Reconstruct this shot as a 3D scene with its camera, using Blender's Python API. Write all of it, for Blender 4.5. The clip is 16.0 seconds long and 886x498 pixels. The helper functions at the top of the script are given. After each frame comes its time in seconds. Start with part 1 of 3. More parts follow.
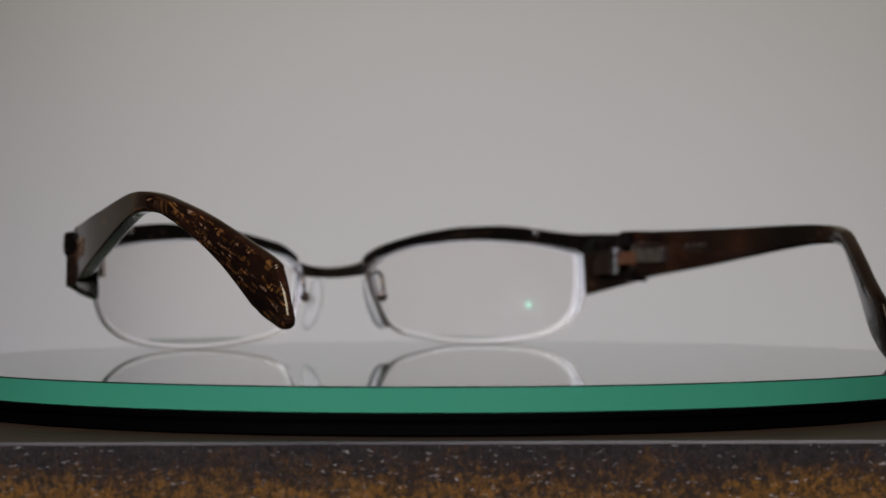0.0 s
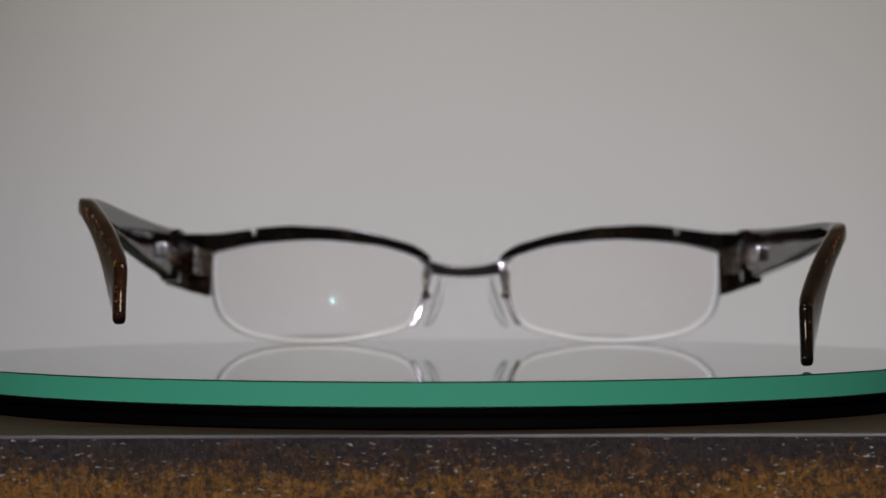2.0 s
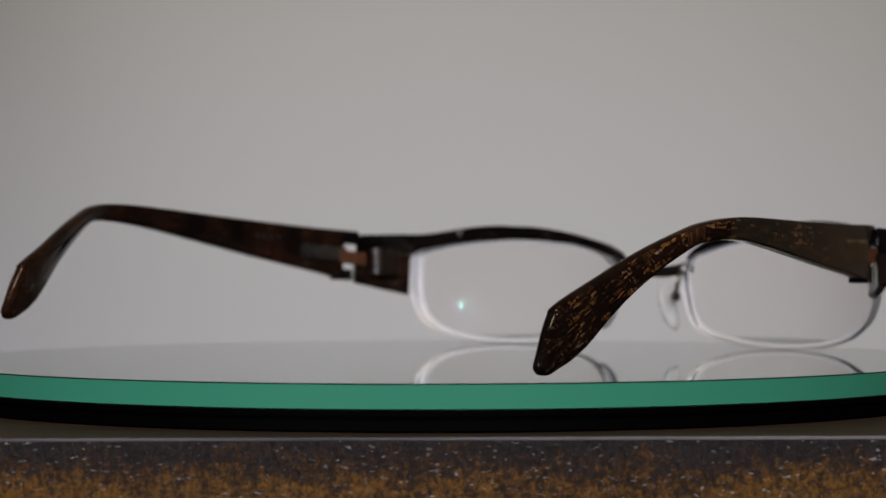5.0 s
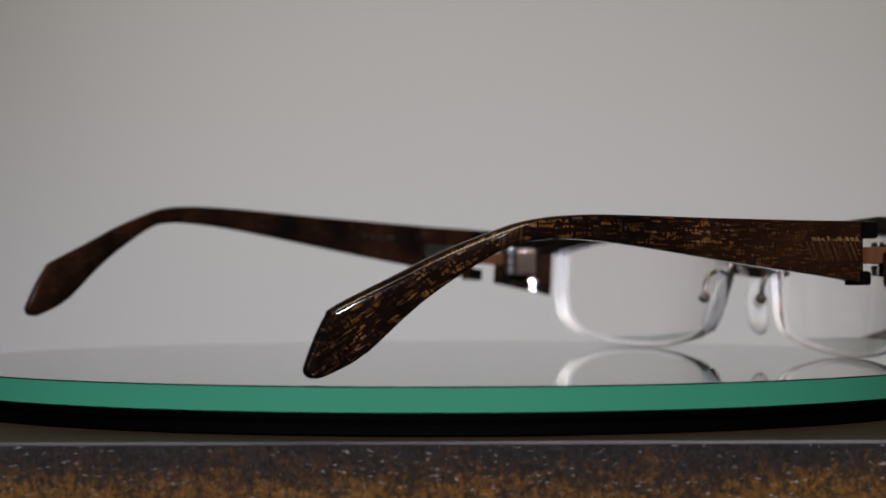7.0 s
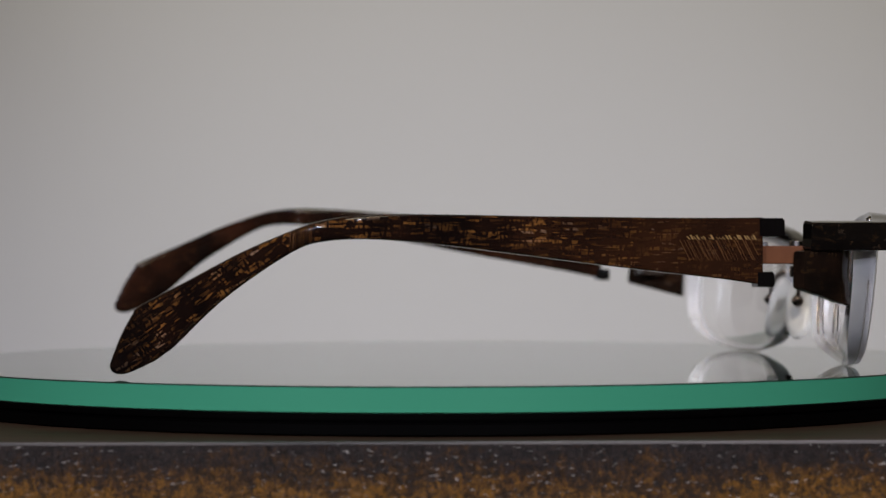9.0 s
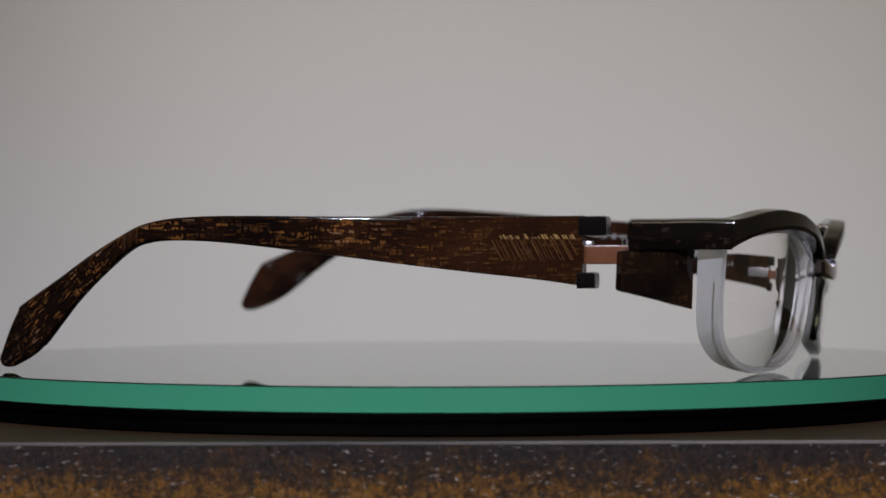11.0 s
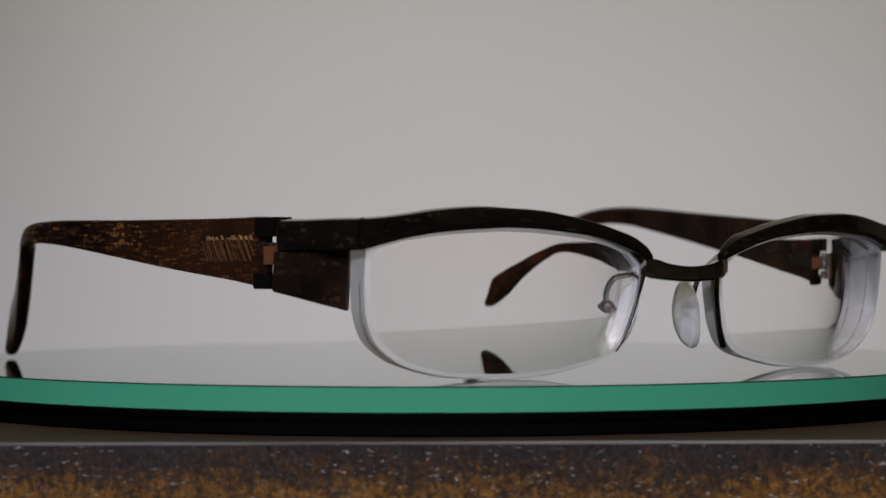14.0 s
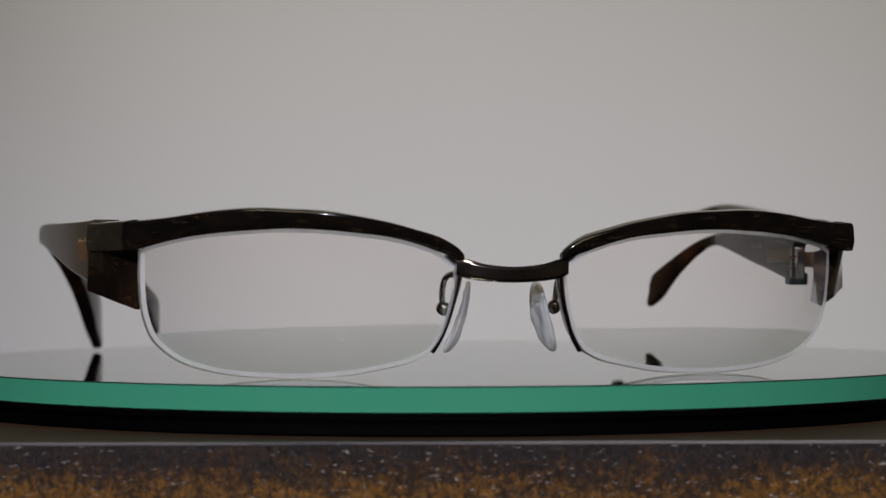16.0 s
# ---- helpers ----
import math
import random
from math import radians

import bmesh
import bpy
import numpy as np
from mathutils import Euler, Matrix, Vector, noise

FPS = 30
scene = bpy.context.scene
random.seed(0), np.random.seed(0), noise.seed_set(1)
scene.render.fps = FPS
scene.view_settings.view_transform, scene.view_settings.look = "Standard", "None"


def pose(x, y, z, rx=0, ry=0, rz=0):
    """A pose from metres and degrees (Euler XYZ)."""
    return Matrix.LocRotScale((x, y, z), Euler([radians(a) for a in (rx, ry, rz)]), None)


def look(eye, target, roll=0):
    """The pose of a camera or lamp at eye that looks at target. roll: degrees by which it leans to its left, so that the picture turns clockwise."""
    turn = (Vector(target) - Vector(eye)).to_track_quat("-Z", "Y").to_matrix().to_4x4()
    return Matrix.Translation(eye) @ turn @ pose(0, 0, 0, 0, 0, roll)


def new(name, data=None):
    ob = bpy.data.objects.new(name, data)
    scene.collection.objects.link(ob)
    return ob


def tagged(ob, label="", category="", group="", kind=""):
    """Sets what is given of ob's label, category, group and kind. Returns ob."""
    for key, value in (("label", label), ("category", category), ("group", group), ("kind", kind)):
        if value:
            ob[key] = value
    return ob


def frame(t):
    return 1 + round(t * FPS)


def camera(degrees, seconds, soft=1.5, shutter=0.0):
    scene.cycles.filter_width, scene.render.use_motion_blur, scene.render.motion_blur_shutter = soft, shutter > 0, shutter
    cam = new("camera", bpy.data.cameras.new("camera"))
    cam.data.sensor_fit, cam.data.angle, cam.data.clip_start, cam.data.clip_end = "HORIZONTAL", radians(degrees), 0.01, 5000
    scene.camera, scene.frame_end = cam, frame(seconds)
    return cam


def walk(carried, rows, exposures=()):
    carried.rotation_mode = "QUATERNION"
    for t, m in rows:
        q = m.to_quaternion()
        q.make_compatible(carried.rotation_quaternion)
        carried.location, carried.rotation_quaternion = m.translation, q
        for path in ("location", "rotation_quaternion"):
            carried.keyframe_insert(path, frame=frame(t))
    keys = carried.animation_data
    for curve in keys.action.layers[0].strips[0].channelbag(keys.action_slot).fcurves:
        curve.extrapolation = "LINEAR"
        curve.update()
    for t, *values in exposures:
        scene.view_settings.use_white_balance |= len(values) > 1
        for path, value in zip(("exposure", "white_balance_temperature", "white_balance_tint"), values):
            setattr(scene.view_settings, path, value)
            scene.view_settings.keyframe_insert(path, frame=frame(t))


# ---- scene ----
FOV = 23.10
EYE = (0.0001, -0.4621, 0.0197)
cam = camera(FOV, 16.0)
cam.data.dof.use_dof = True
cam.data.dof.focus_distance = 0.395
cam.data.dof.aperture_fstop = 24.0


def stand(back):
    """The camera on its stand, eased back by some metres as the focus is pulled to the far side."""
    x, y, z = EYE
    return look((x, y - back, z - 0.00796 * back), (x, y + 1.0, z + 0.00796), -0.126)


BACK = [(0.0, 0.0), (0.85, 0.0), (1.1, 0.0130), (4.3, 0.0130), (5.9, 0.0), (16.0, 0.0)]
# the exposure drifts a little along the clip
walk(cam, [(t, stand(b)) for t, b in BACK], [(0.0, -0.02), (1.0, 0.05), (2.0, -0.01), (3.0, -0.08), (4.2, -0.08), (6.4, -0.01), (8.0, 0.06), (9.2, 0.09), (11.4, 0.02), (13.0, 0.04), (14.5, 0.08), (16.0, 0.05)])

# turntable: degrees at the start, degrees per second; place of the glasses on it
TURN_START, TURN_RATE, GLASSES_TURN = 197.87, -11.954, 6.9
GLASSES_AT = (-0.0070, -0.0769, 0.0)

# ---- light ----
world = bpy.data.worlds.new("world")
scene.world = world
world.use_nodes = True
world.node_tree.nodes["Background"].inputs[0].default_value = (0.9, 0.95, 1.0, 1)
world.node_tree.nodes["Background"].inputs[1].default_value = 0.02


def area_lamp(name, eye, target, size_x, size_y, watts, color):
    data = bpy.data.lights.new(name, "AREA")
    data.shape, data.size, data.size_y, data.energy, data.color = "RECTANGLE", size_x, size_y, watts, color
    ob = new(name, data)
    ob.matrix_world = look(eye, target)
    return ob


def spot_lamp(name, eye, target, watts, cone, color):
    data = bpy.data.lights.new(name, "SPOT")
    data.energy, data.spot_size, data.spot_blend, data.shadow_soft_size, data.color = watts, radians(cone), 1.0, 0.03, color
    ob = new(name, data)
    ob.matrix_world = look(eye, target)
    return ob


area_lamp("ceiling_panel_light", (0.10, -1.30, 1.36), (0.10, -1.30, 0.0), 0.7, 0.5, 10, (1.0, 0.86, 0.62))
spot_lamp("ceiling_spot_light", (-0.34, -0.60, 1.34), (0.06, 0.62, 0.16), 12.6, 27, (1.0, 0.93, 0.68))
spot_lamp("ceiling_spot_light", (-0.22, -0.60, 1.34), (0.06, 0.62, 0.16), 12.6, 27, (1.0, 0.93, 0.68))
# unseen cool spots added in front to brighten the glasses and the wall
spot_lamp("front_fill_spot", (-1.00, -1.90, 0.75), (-0.02, 0.25, -0.07), 68, 24, (0.818, 0.842, 1.0))
spot_lamp("front_fill_spot", (0.40, -2.10, 0.75), (0.02, 0.25, -0.07), 68, 21, (0.818, 0.842, 1.0))


# ---- materials ----
def material(name):
    m = bpy.data.materials.new(name)
    m.use_nodes = True
    return m, m.node_tree.nodes, m.node_tree.links, m.node_tree.nodes["Principled BSDF"]


def setv(bsdf, **values):
    for key, value in values.items():
        bsdf.inputs[key.replace("_", " ")].default_value = value


def ramp(nodes, stops):
    r = nodes.new("ShaderNodeValToRGB")
    while len(r.color_ramp.elements) < len(stops):
        r.color_ramp.elements.new(0.5)
    for e, (at, c) in zip(r.color_ramp.elements, stops):
        e.position, e.color = at, (*c, 1)
    return r


def mapped(nodes, links, scale, turn=(0, 0, 0)):
    co, mp = nodes.new("ShaderNodeTexCoord"), nodes.new("ShaderNodeMapping")
    mp.inputs["Scale"].default_value = scale
    mp.inputs["Rotation"].default_value = turn
    links.new(co.outputs["Object"], mp.inputs["Vector"])
    return mp.outputs["Vector"]


def noise_tex(nodes, links, vector, scale, detail=4.0, rough=0.55, distort=0.0):
    n = nodes.new("ShaderNodeTexNoise")
    n.inputs["Scale"].default_value, n.inputs["Detail"].default_value = scale, detail
    n.inputs["Roughness"].default_value, n.inputs["Distortion"].default_value = rough, distort
    links.new(vector, n.inputs["Vector"])
    return n.outputs["Fac"]


def bump(nodes, links, height, bsdf, strength, distance):
    b = nodes.new("ShaderNodeBump")
    b.inputs["Strength"].default_value, b.inputs["Distance"].default_value = strength, distance
    links.new(height, b.inputs["Height"])
    links.new(b.outputs["Normal"], bsdf.inputs["Normal"])


def mixed(nodes, links, fac, a, b, how="MIX"):
    m = nodes.new("ShaderNodeMix")
    m.data_type, m.blend_type = "RGBA", how
    if isinstance(fac, float):
        m.inputs[0].default_value = fac
    else:
        links.new(fac, m.inputs[0])
    for slot, value in ((6, a), (7, b)):
        if isinstance(value, tuple):
            m.inputs[slot].default_value = (*value, 1)
        else:
            links.new(value, m.inputs[slot])
    return m.outputs[2]


def scaled(nodes, links, a, b, how="MULTIPLY"):
    m = nodes.new("ShaderNodeMath")
    m.operation = how
    for slot, value in ((0, a), (1, b)):
        if isinstance(value, float):
            m.inputs[slot].default_value = value
        else:
            links.new(value, m.inputs[slot])
    return m.outputs[0]


def plaster(name, color, scale):
    m, nodes, links, bsdf = material(name)
    v = mapped(nodes, links, (1, 1, 1))
    big = noise_tex(nodes, links, v, scale, 3)
    r = ramp(nodes, [(0.3, tuple(c * 0.96 for c in color)), (0.7, color)])
    links.new(big, r.inputs["Fac"])
    links.new(r.outputs["Color"], bsdf.inputs["Base Color"])
    setv(bsdf, Roughness=0.85)
    bump(nodes, links, noise_tex(nodes, links, v, 400, 3), bsdf, 0.15, 0.0004)
    return m


def acetate(name, dark, brown, amber, amount, along, bent=False):
    """Dark tortoise acetate: small amber and brown cells under a lattice of black threads along the given local axis (0 x, 1 y),
    turning down with a bent tail."""
    m, nodes, links, bsdf = material(name)
    sizes = [(90, 900, 2100), (1700, 160, 420), (330, 700, 1100)] if along == 0 else [(900, 110, 2600), (160, 2100, 520), (200, 520, 1700)]
    grids = [mapped(nodes, links, size) for size in sizes]
    if bent:
        tail = mapped(nodes, links, (1, 1, 1), (radians(35), 0, 0))
        sep = nodes.new("ShaderNodeSeparateXYZ")
        links.new(nodes.new("ShaderNodeTexCoord").outputs["Object"], sep.inputs["Vector"])
        at = nodes.new("ShaderNodeMapRange")
        for slot, value in ((1, 0.110), (2, 0.114)):
            at.inputs[slot].default_value = value
        links.new(sep.outputs["Y"], at.inputs[0])
        turned = []
        for straight, size in zip(grids, sizes):
            mp = nodes.new("ShaderNodeMapping")
            mp.inputs["Scale"].default_value = size
            links.new(tail, mp.inputs["Vector"])
            pick = nodes.new("ShaderNodeMix")
            pick.data_type = "VECTOR"
            links.new(at.outputs[0], pick.inputs[0])
            links.new(straight, pick.inputs[4])
            links.new(mp.outputs["Vector"], pick.inputs[5])
            turned.append(pick.outputs[1])
        grids = turned
    v1, v2, v3 = grids
    threads = noise_tex(nodes, links, v1, 1.0, 2, 0.5, 0.25)
    cross = noise_tex(nodes, links, v2, 1.0, 2, 0.5, 0.3)
    here = mapped(nodes, links, (1, 1, 1))
    patch = noise_tex(nodes, links, here, 75, 2)
    base = ramp(nodes, [(0.34, dark), (0.50, tuple((p + 2 * q) / 3 for p, q in zip(brown, dark))), (0.70, brown)])
    links.new(patch, base.inputs["Fac"])
    ground = base.outputs["Color"]
    cell = nodes.new("ShaderNodeTexVoronoi")
    cell.distance = "CHEBYCHEV"
    cell.inputs["Scale"].default_value = 1.0
    links.new(v3, cell.inputs["Vector"])
    split = nodes.new("ShaderNodeSeparateColor")
    links.new(cell.outputs["Color"], split.inputs["Color"])
    tint = ramp(nodes, [(0.22, dark), (0.48, brown), (0.74, tuple(0.35 * c + 0.65 * d for c, d in zip(amber, brown))), (0.93, amber), (1.0, tuple(0.6 * c + 0.14 for c in amber))])
    links.new(split.outputs[0], tint.inputs["Fac"])
    lines = []
    for source, stops in ((threads, (0.45, 0.52)), (cross, (0.43, 0.49))):
        r = ramp(nodes, [(stops[0], (0, 0, 0)), (stops[1], (1, 1, 1))])
        links.new(source, r.inputs["Fac"])
        lines.append(r.outputs["Color"])
    u = ramp(nodes, [(0.33, (0.2, 0.2, 0.2)), (0.56, (1, 1, 1))])
    links.new(patch, u.inputs["Fac"])
    fac = scaled(nodes, links, scaled(nodes, links, scaled(nodes, links, lines[0], lines[1]), u.outputs["Color"]), amount)
    if bent:
        near = nodes.new("ShaderNodeMapRange")
        for slot, value in ((1, 0.046), (2, 0.078), (3, 0.33), (4, 0.0)):
            near.inputs[slot].default_value = value
        links.new(sep.outputs["Y"], near.inputs[0])
        ground = mixed(nodes, links, near.outputs[0], ground, (0.054, 0.020, 0.009))
        fac = scaled(nodes, links, fac, scaled(nodes, links, 1.0, scaled(nodes, links, near.outputs[0], 2.3), "SUBTRACT"))
    color = mixed(nodes, links, fac, ground, tint.outputs["Color"])
    links.new(color, bsdf.inputs["Base Color"])
    setv(bsdf, Roughness=0.06, IOR=1.48)
    bump(nodes, links, noise_tex(nodes, links, v1, 2.0, 2), bsdf, 0.05, 0.00005)
    return m


def metal(name, color, rough):
    m, nodes, links, bsdf = material(name)
    v = mapped(nodes, links, (1, 1, 1))
    r = ramp(nodes, [(0.3, tuple(c * 0.7 for c in color)), (0.7, color)])
    links.new(noise_tex(nodes, links, v, 500, 3), r.inputs["Fac"])
    links.new(r.outputs["Color"], bsdf.inputs["Base Color"])
    setv(bsdf, Metallic=1.0, Roughness=rough)
    return m


def clear(name, color, rough, ior=1.5, haze=0.0):
    m, nodes, links, bsdf = material(name)
    setv(bsdf, Base_Color=(*color, 1), Roughness=rough, IOR=ior)
    bsdf.inputs["Transmission Weight"].default_value = 1.0 - haze
    return m


def plain(name, color, rough, coat=0.0, grain=300):
    m, nodes, links, bsdf = material(name)
    r = ramp(nodes, [(0.3, tuple(c * 0.75 for c in color)), (0.7, color)])
    links.new(noise_tex(nodes, links, mapped(nodes, links, (1, 1, 1)), grain, 3), r.inputs["Fac"])
    links.new(r.outputs["Color"], bsdf.inputs["Base Color"])
    setv(bsdf, Roughness=rough)
    bsdf.inputs["Coat Weight"].default_value = coat
    return m


def stained_wood(name):
    """Dark stained wood, worn to orange brown, with pores and pale specks."""
    m, nodes, links, bsdf = material(name)
    blotch = noise_tex(nodes, links, mapped(nodes, links, (1, 1, 1.5)), 85, 7, 0.72, 0.4)
    grain = noise_tex(nodes, links, mapped(nodes, links, (1500, 1500, 1000)), 1.0, 5, 0.7, 0.5)
    pores = noise_tex(nodes, links, mapped(nodes, links, (620, 1200, 1000)), 1.0, 3, 0.6)
    specks = noise_tex(nodes, links, mapped(nodes, links, (760, 1700, 1700)), 1.0, 2, 0.5)
    fleck = noise_tex(nodes, links, mapped(nodes, links, (1, 1, 1)), 160, 3, 0.6)
    sep = nodes.new("ShaderNodeSeparateXYZ")
    co = nodes.new("ShaderNodeTexCoord")
    links.new(co.outputs["Object"], sep.inputs["Vector"])
    worn = nodes.new("ShaderNodeMapRange")
    for slot, value in ((1, -0.0006), (2, -0.0085), (3, -0.19), (4, 0.17)):
        worn.inputs[slot].default_value = value
    links.new(sep.outputs["Z"], worn.inputs[0])
    clump = noise_tex(nodes, links, mapped(nodes, links, (900, 900, 640)), 1.0, 3, 0.6, 0.8)
    clump = scaled(nodes, links, scaled(nodes, links, clump, 0.5, "SUBTRACT"), 0.75)
    wear = scaled(nodes, links, scaled(nodes, links, blotch, worn.outputs[0], "ADD"), clump, "ADD")
    base = ramp(nodes, [(0.38, (0.024, 0.016, 0.015)), (0.52, (0.058, 0.026, 0.008)), (0.70, (0.175, 0.080, 0.008))])
    links.new(wear, base.inputs["Fac"])
    g = ramp(nodes, [(0.36, (0.25, 0.22, 0.22)), (0.62, (1.35, 1.3, 1.2))])
    links.new(grain, g.inputs["Fac"])
    c = mixed(nodes, links, 1.0, base.outputs["Color"], g.outputs["Color"], "MULTIPLY")
    pr = ramp(nodes, [(0.50, (0, 0, 0)), (0.62, (1, 1, 1))])
    links.new(pores, pr.inputs["Fac"])
    c = mixed(nodes, links, scaled(nodes, links, pr.outputs["Color"], 0.7), c, (0.008, 0.006, 0.006))
    sp = ramp(nodes, [(0.64, (0, 0, 0)), (0.74, (1, 1, 1))])
    links.new(specks, sp.inputs["Fac"])
    fl = ramp(nodes, [(0.40, (0.15, 0.15, 0.15)), (0.62, (1, 1, 1))])
    links.new(fleck, fl.inputs["Fac"])
    c = mixed(nodes, links, scaled(nodes, links, scaled(nodes, links, sp.outputs["Color"], fl.outputs["Color"]), 0.8), c, (0.55, 0.50, 0.47))
    links.new(c, bsdf.inputs["Base Color"])
    setv(bsdf, Roughness=0.42)
    bsdf.inputs["Specular IOR Level"].default_value = 0.3
    bump(nodes, links, grain, bsdf, 0.8, 0.0005)
    return m


def varnished_wood(name, dark, light, rough):
    """Dark wood under a thin dull varnish, with grain along x."""
    m, nodes, links, bsdf = material(name)
    grain = noise_tex(nodes, links, mapped(nodes, links, (25, 420, 420)), 1.0, 5, 0.6, 0.5)
    r = ramp(nodes, [(0.35, dark), (0.65, light)])
    links.new(grain, r.inputs["Fac"])
    links.new(r.outputs["Color"], bsdf.inputs["Base Color"])
    setv(bsdf, Roughness=rough)
    bump(nodes, links, grain, bsdf, 0.2, 0.0002)
    return m


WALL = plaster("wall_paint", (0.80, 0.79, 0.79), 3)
# room walls out of view, coloured dark so the acetate reflects little light
ROOM = plaster("darkened_room", (0.10, 0.097, 0.094), 2)
CEIL = plaster("ceiling_paint", (0.60, 0.59, 0.57), 2)
FLOOR = plain("floor_boards", (0.06, 0.04, 0.025), 0.45, 0.1, 30)
WOOD = stained_wood("stained_wood")
WOOD_TOP = varnished_wood("varnished_wood", (0.034, 0.021, 0.014), (0.078, 0.047, 0.031), 0.5)
WOOD_TOP.node_tree.nodes["Principled BSDF"].inputs["Specular IOR Level"].default_value = 0.12
# paler grey arris: the highlight along the table edge, put into the colour
WOOD_ARRIS = varnished_wood("highlit_wood_arris", (0.020, 0.015, 0.013), (0.12, 0.10, 0.092), 0.45)
RUBBER = plain("black_plastic", (0.0012, 0.001, 0.001), 0.5)
RUBBER.node_tree.nodes["Principled BSDF"].inputs["Specular IOR Level"].default_value = 0.02
ACETATE_FRONT = acetate("tortoise_acetate_front", (0.003, 0.0025, 0.0025), (0.007, 0.0052, 0.0045), (0.24, 0.12, 0.04), 0.10, 0)
ACETATE_END = acetate("tortoise_acetate_end", (0.005, 0.004, 0.0035), (0.030, 0.014, 0.008), (0.24, 0.12, 0.04), 0.14, 1)
ACETATE_TEMPLE = acetate("tortoise_acetate_temple", (0.005, 0.003, 0.0028), (0.030, 0.0115, 0.006), (0.50, 0.21, 0.05), 0.62, 1, True)
ACETATE_INNER = acetate("red_brown_laminate", (0.006, 0.004, 0.0035), (0.042, 0.015, 0.008), (0.30, 0.12, 0.03), 0.12, 1)
ACETATE_FRONT.node_tree.nodes["Principled BSDF"].inputs["Specular IOR Level"].default_value = 0.55
ACETATE_BLACK = plain("black_acetate", (0.005, 0.004, 0.004), 0.16)
REDDISH = plain("red_brown_acetate", (0.17, 0.075, 0.03), 0.1, 0.0, 900)
AMBER = plain("amber_acetate", (0.42, 0.25, 0.10), 0.1, 0.0, 900)
GUNMETAL = metal("gunmetal", (0.58, 0.52, 0.51), 0.11)
COPPER = metal("hinge_metal", (0.42, 0.30, 0.24), 0.22)
SILVER = metal("screw_metal", (0.60, 0.56, 0.53), 0.24)
SCREW = metal("pad_screw_metal", (0.40, 0.32, 0.30), 0.15)
BAR = plain("copper_brown_bar", (0.20, 0.078, 0.038), 0.2)
LENS = clear("lens_glass", (0.985, 0.987, 0.972), 0.0)
# clear lens edges, hazed white in place of light from bright surroundings
LENS_EDGE = clear("whitened_lens_edge", (0.95, 0.95, 0.97), 0.45, 1.5, 0.27)
LENS_BEVEL = clear("whitened_lens_bevel", (0.95, 0.95, 0.97), 0.4, 1.5, 0.26)
LENS.node_tree.nodes["Principled BSDF"].inputs["Specular Tint"].default_value = (0.09, 0.42, 0.33, 1)
PAD = clear("clear_silicone", (0.95, 0.94, 0.91), 0.06, 1.4, 0.0)
# clear silicone, whitened in colour to stand for its bright highlights
PAD_WHITENED = clear("whitened_silicone", (0.98, 0.97, 0.94), 0.06, 1.38, 0.52)
GLASS_TOP = clear("table_glass", (0.55, 0.80, 0.70), 0.005, 1.52)
GLASS_EDGE, _n, _l, _b = material("green_glass_edge")
setv(_b, Base_Color=(0.055, 0.32, 0.19, 1), Roughness=0.25, IOR=1.52)
GLASS_CHAMFER = plain("polished_glass_chamfer", (0.012, 0.03, 0.022), 0.3)


# ---- mesh helpers ----
def part(name, bm, mat, parent=None, label="", smooth=True, sharp=38):
    me = bpy.data.meshes.new(name)
    bmesh.ops.recalc_face_normals(bm, faces=bm.faces)
    bm.to_mesh(me)
    bm.free()
    for m in mat if isinstance(mat, (list, tuple)) else [mat]:
        me.materials.append(m)
    ob = new(name, me)
    if smooth:
        me.shade_smooth()
        me.set_sharp_from_angle(angle=radians(sharp))
        ob.modifiers.new("weighted_normal", "WEIGHTED_NORMAL").keep_sharp = True
    if parent:
        ob.parent = parent
    if label:
        tagged(ob, label)
    return ob


def box(bm, x0, x1, y0, y1, z0, z1, bevel=0.0, turn=None):
    r = bmesh.ops.create_cube(bm, size=1.0)
    for v in r["verts"]:
        v.co = Vector((x0 + (v.co.x + 0.5) * (x1 - x0), y0 + (v.co.y + 0.5) * (y1 - y0), z0 + (v.co.z + 0.5) * (z1 - z0)))
    if bevel:
        edges = {e for v in r["verts"] for e in v.link_edges}
        r = bmesh.ops.bevel(bm, geom=list(edges), offset=bevel, segments=2, affect="EDGES", profile=0.6)
    if turn is not None:
        bmesh.ops.transform(bm, matrix=turn, verts=bm.verts)
    return bm


def smooth_rows(rows, n):
    """Catmull-Rom through rows of numbers, n steps a span."""
    a = np.array(rows, float)
    a = np.vstack([2 * a[0] - a[1], a, 2 * a[-1] - a[-2]])
    out = []
    for i in range(1, len(a) - 2):
        for k in range(n):
            t = k / n
            p0, p1, p2, p3 = a[i - 1], a[i], a[i + 1], a[i + 2]
            out.append(0.5 * (2 * p1 + (p2 - p0) * t + (2 * p0 - 5 * p1 + 4 * p2 - p3) * t * t + (3 * p1 - p0 - 3 * p2 + p3) * t ** 3))
    out.append(a[-2])
    return out


def ring_of(corners, radius, steps=3):
    """A closed ring through corners, each rounded by radius."""
    out, n = [], len(corners)
    for i in range(n):
        c, a, b = Vector(corners[i]), Vector(corners[i - 1]), Vector(corners[(i + 1) % n])
        r = radius[i] if isinstance(radius, (list, tuple)) else radius
        p = c + (a - c).normalized() * min(r, (a - c).length * 0.45)
        q = c + (b - c).normalized() * min(r, (b - c).length * 0.45)
        for k in range(steps):
            t = k / (steps - 1)
            out.append(p * (1 - t) ** 2 + c * 2 * t * (1 - t) + q * t * t)
    return out


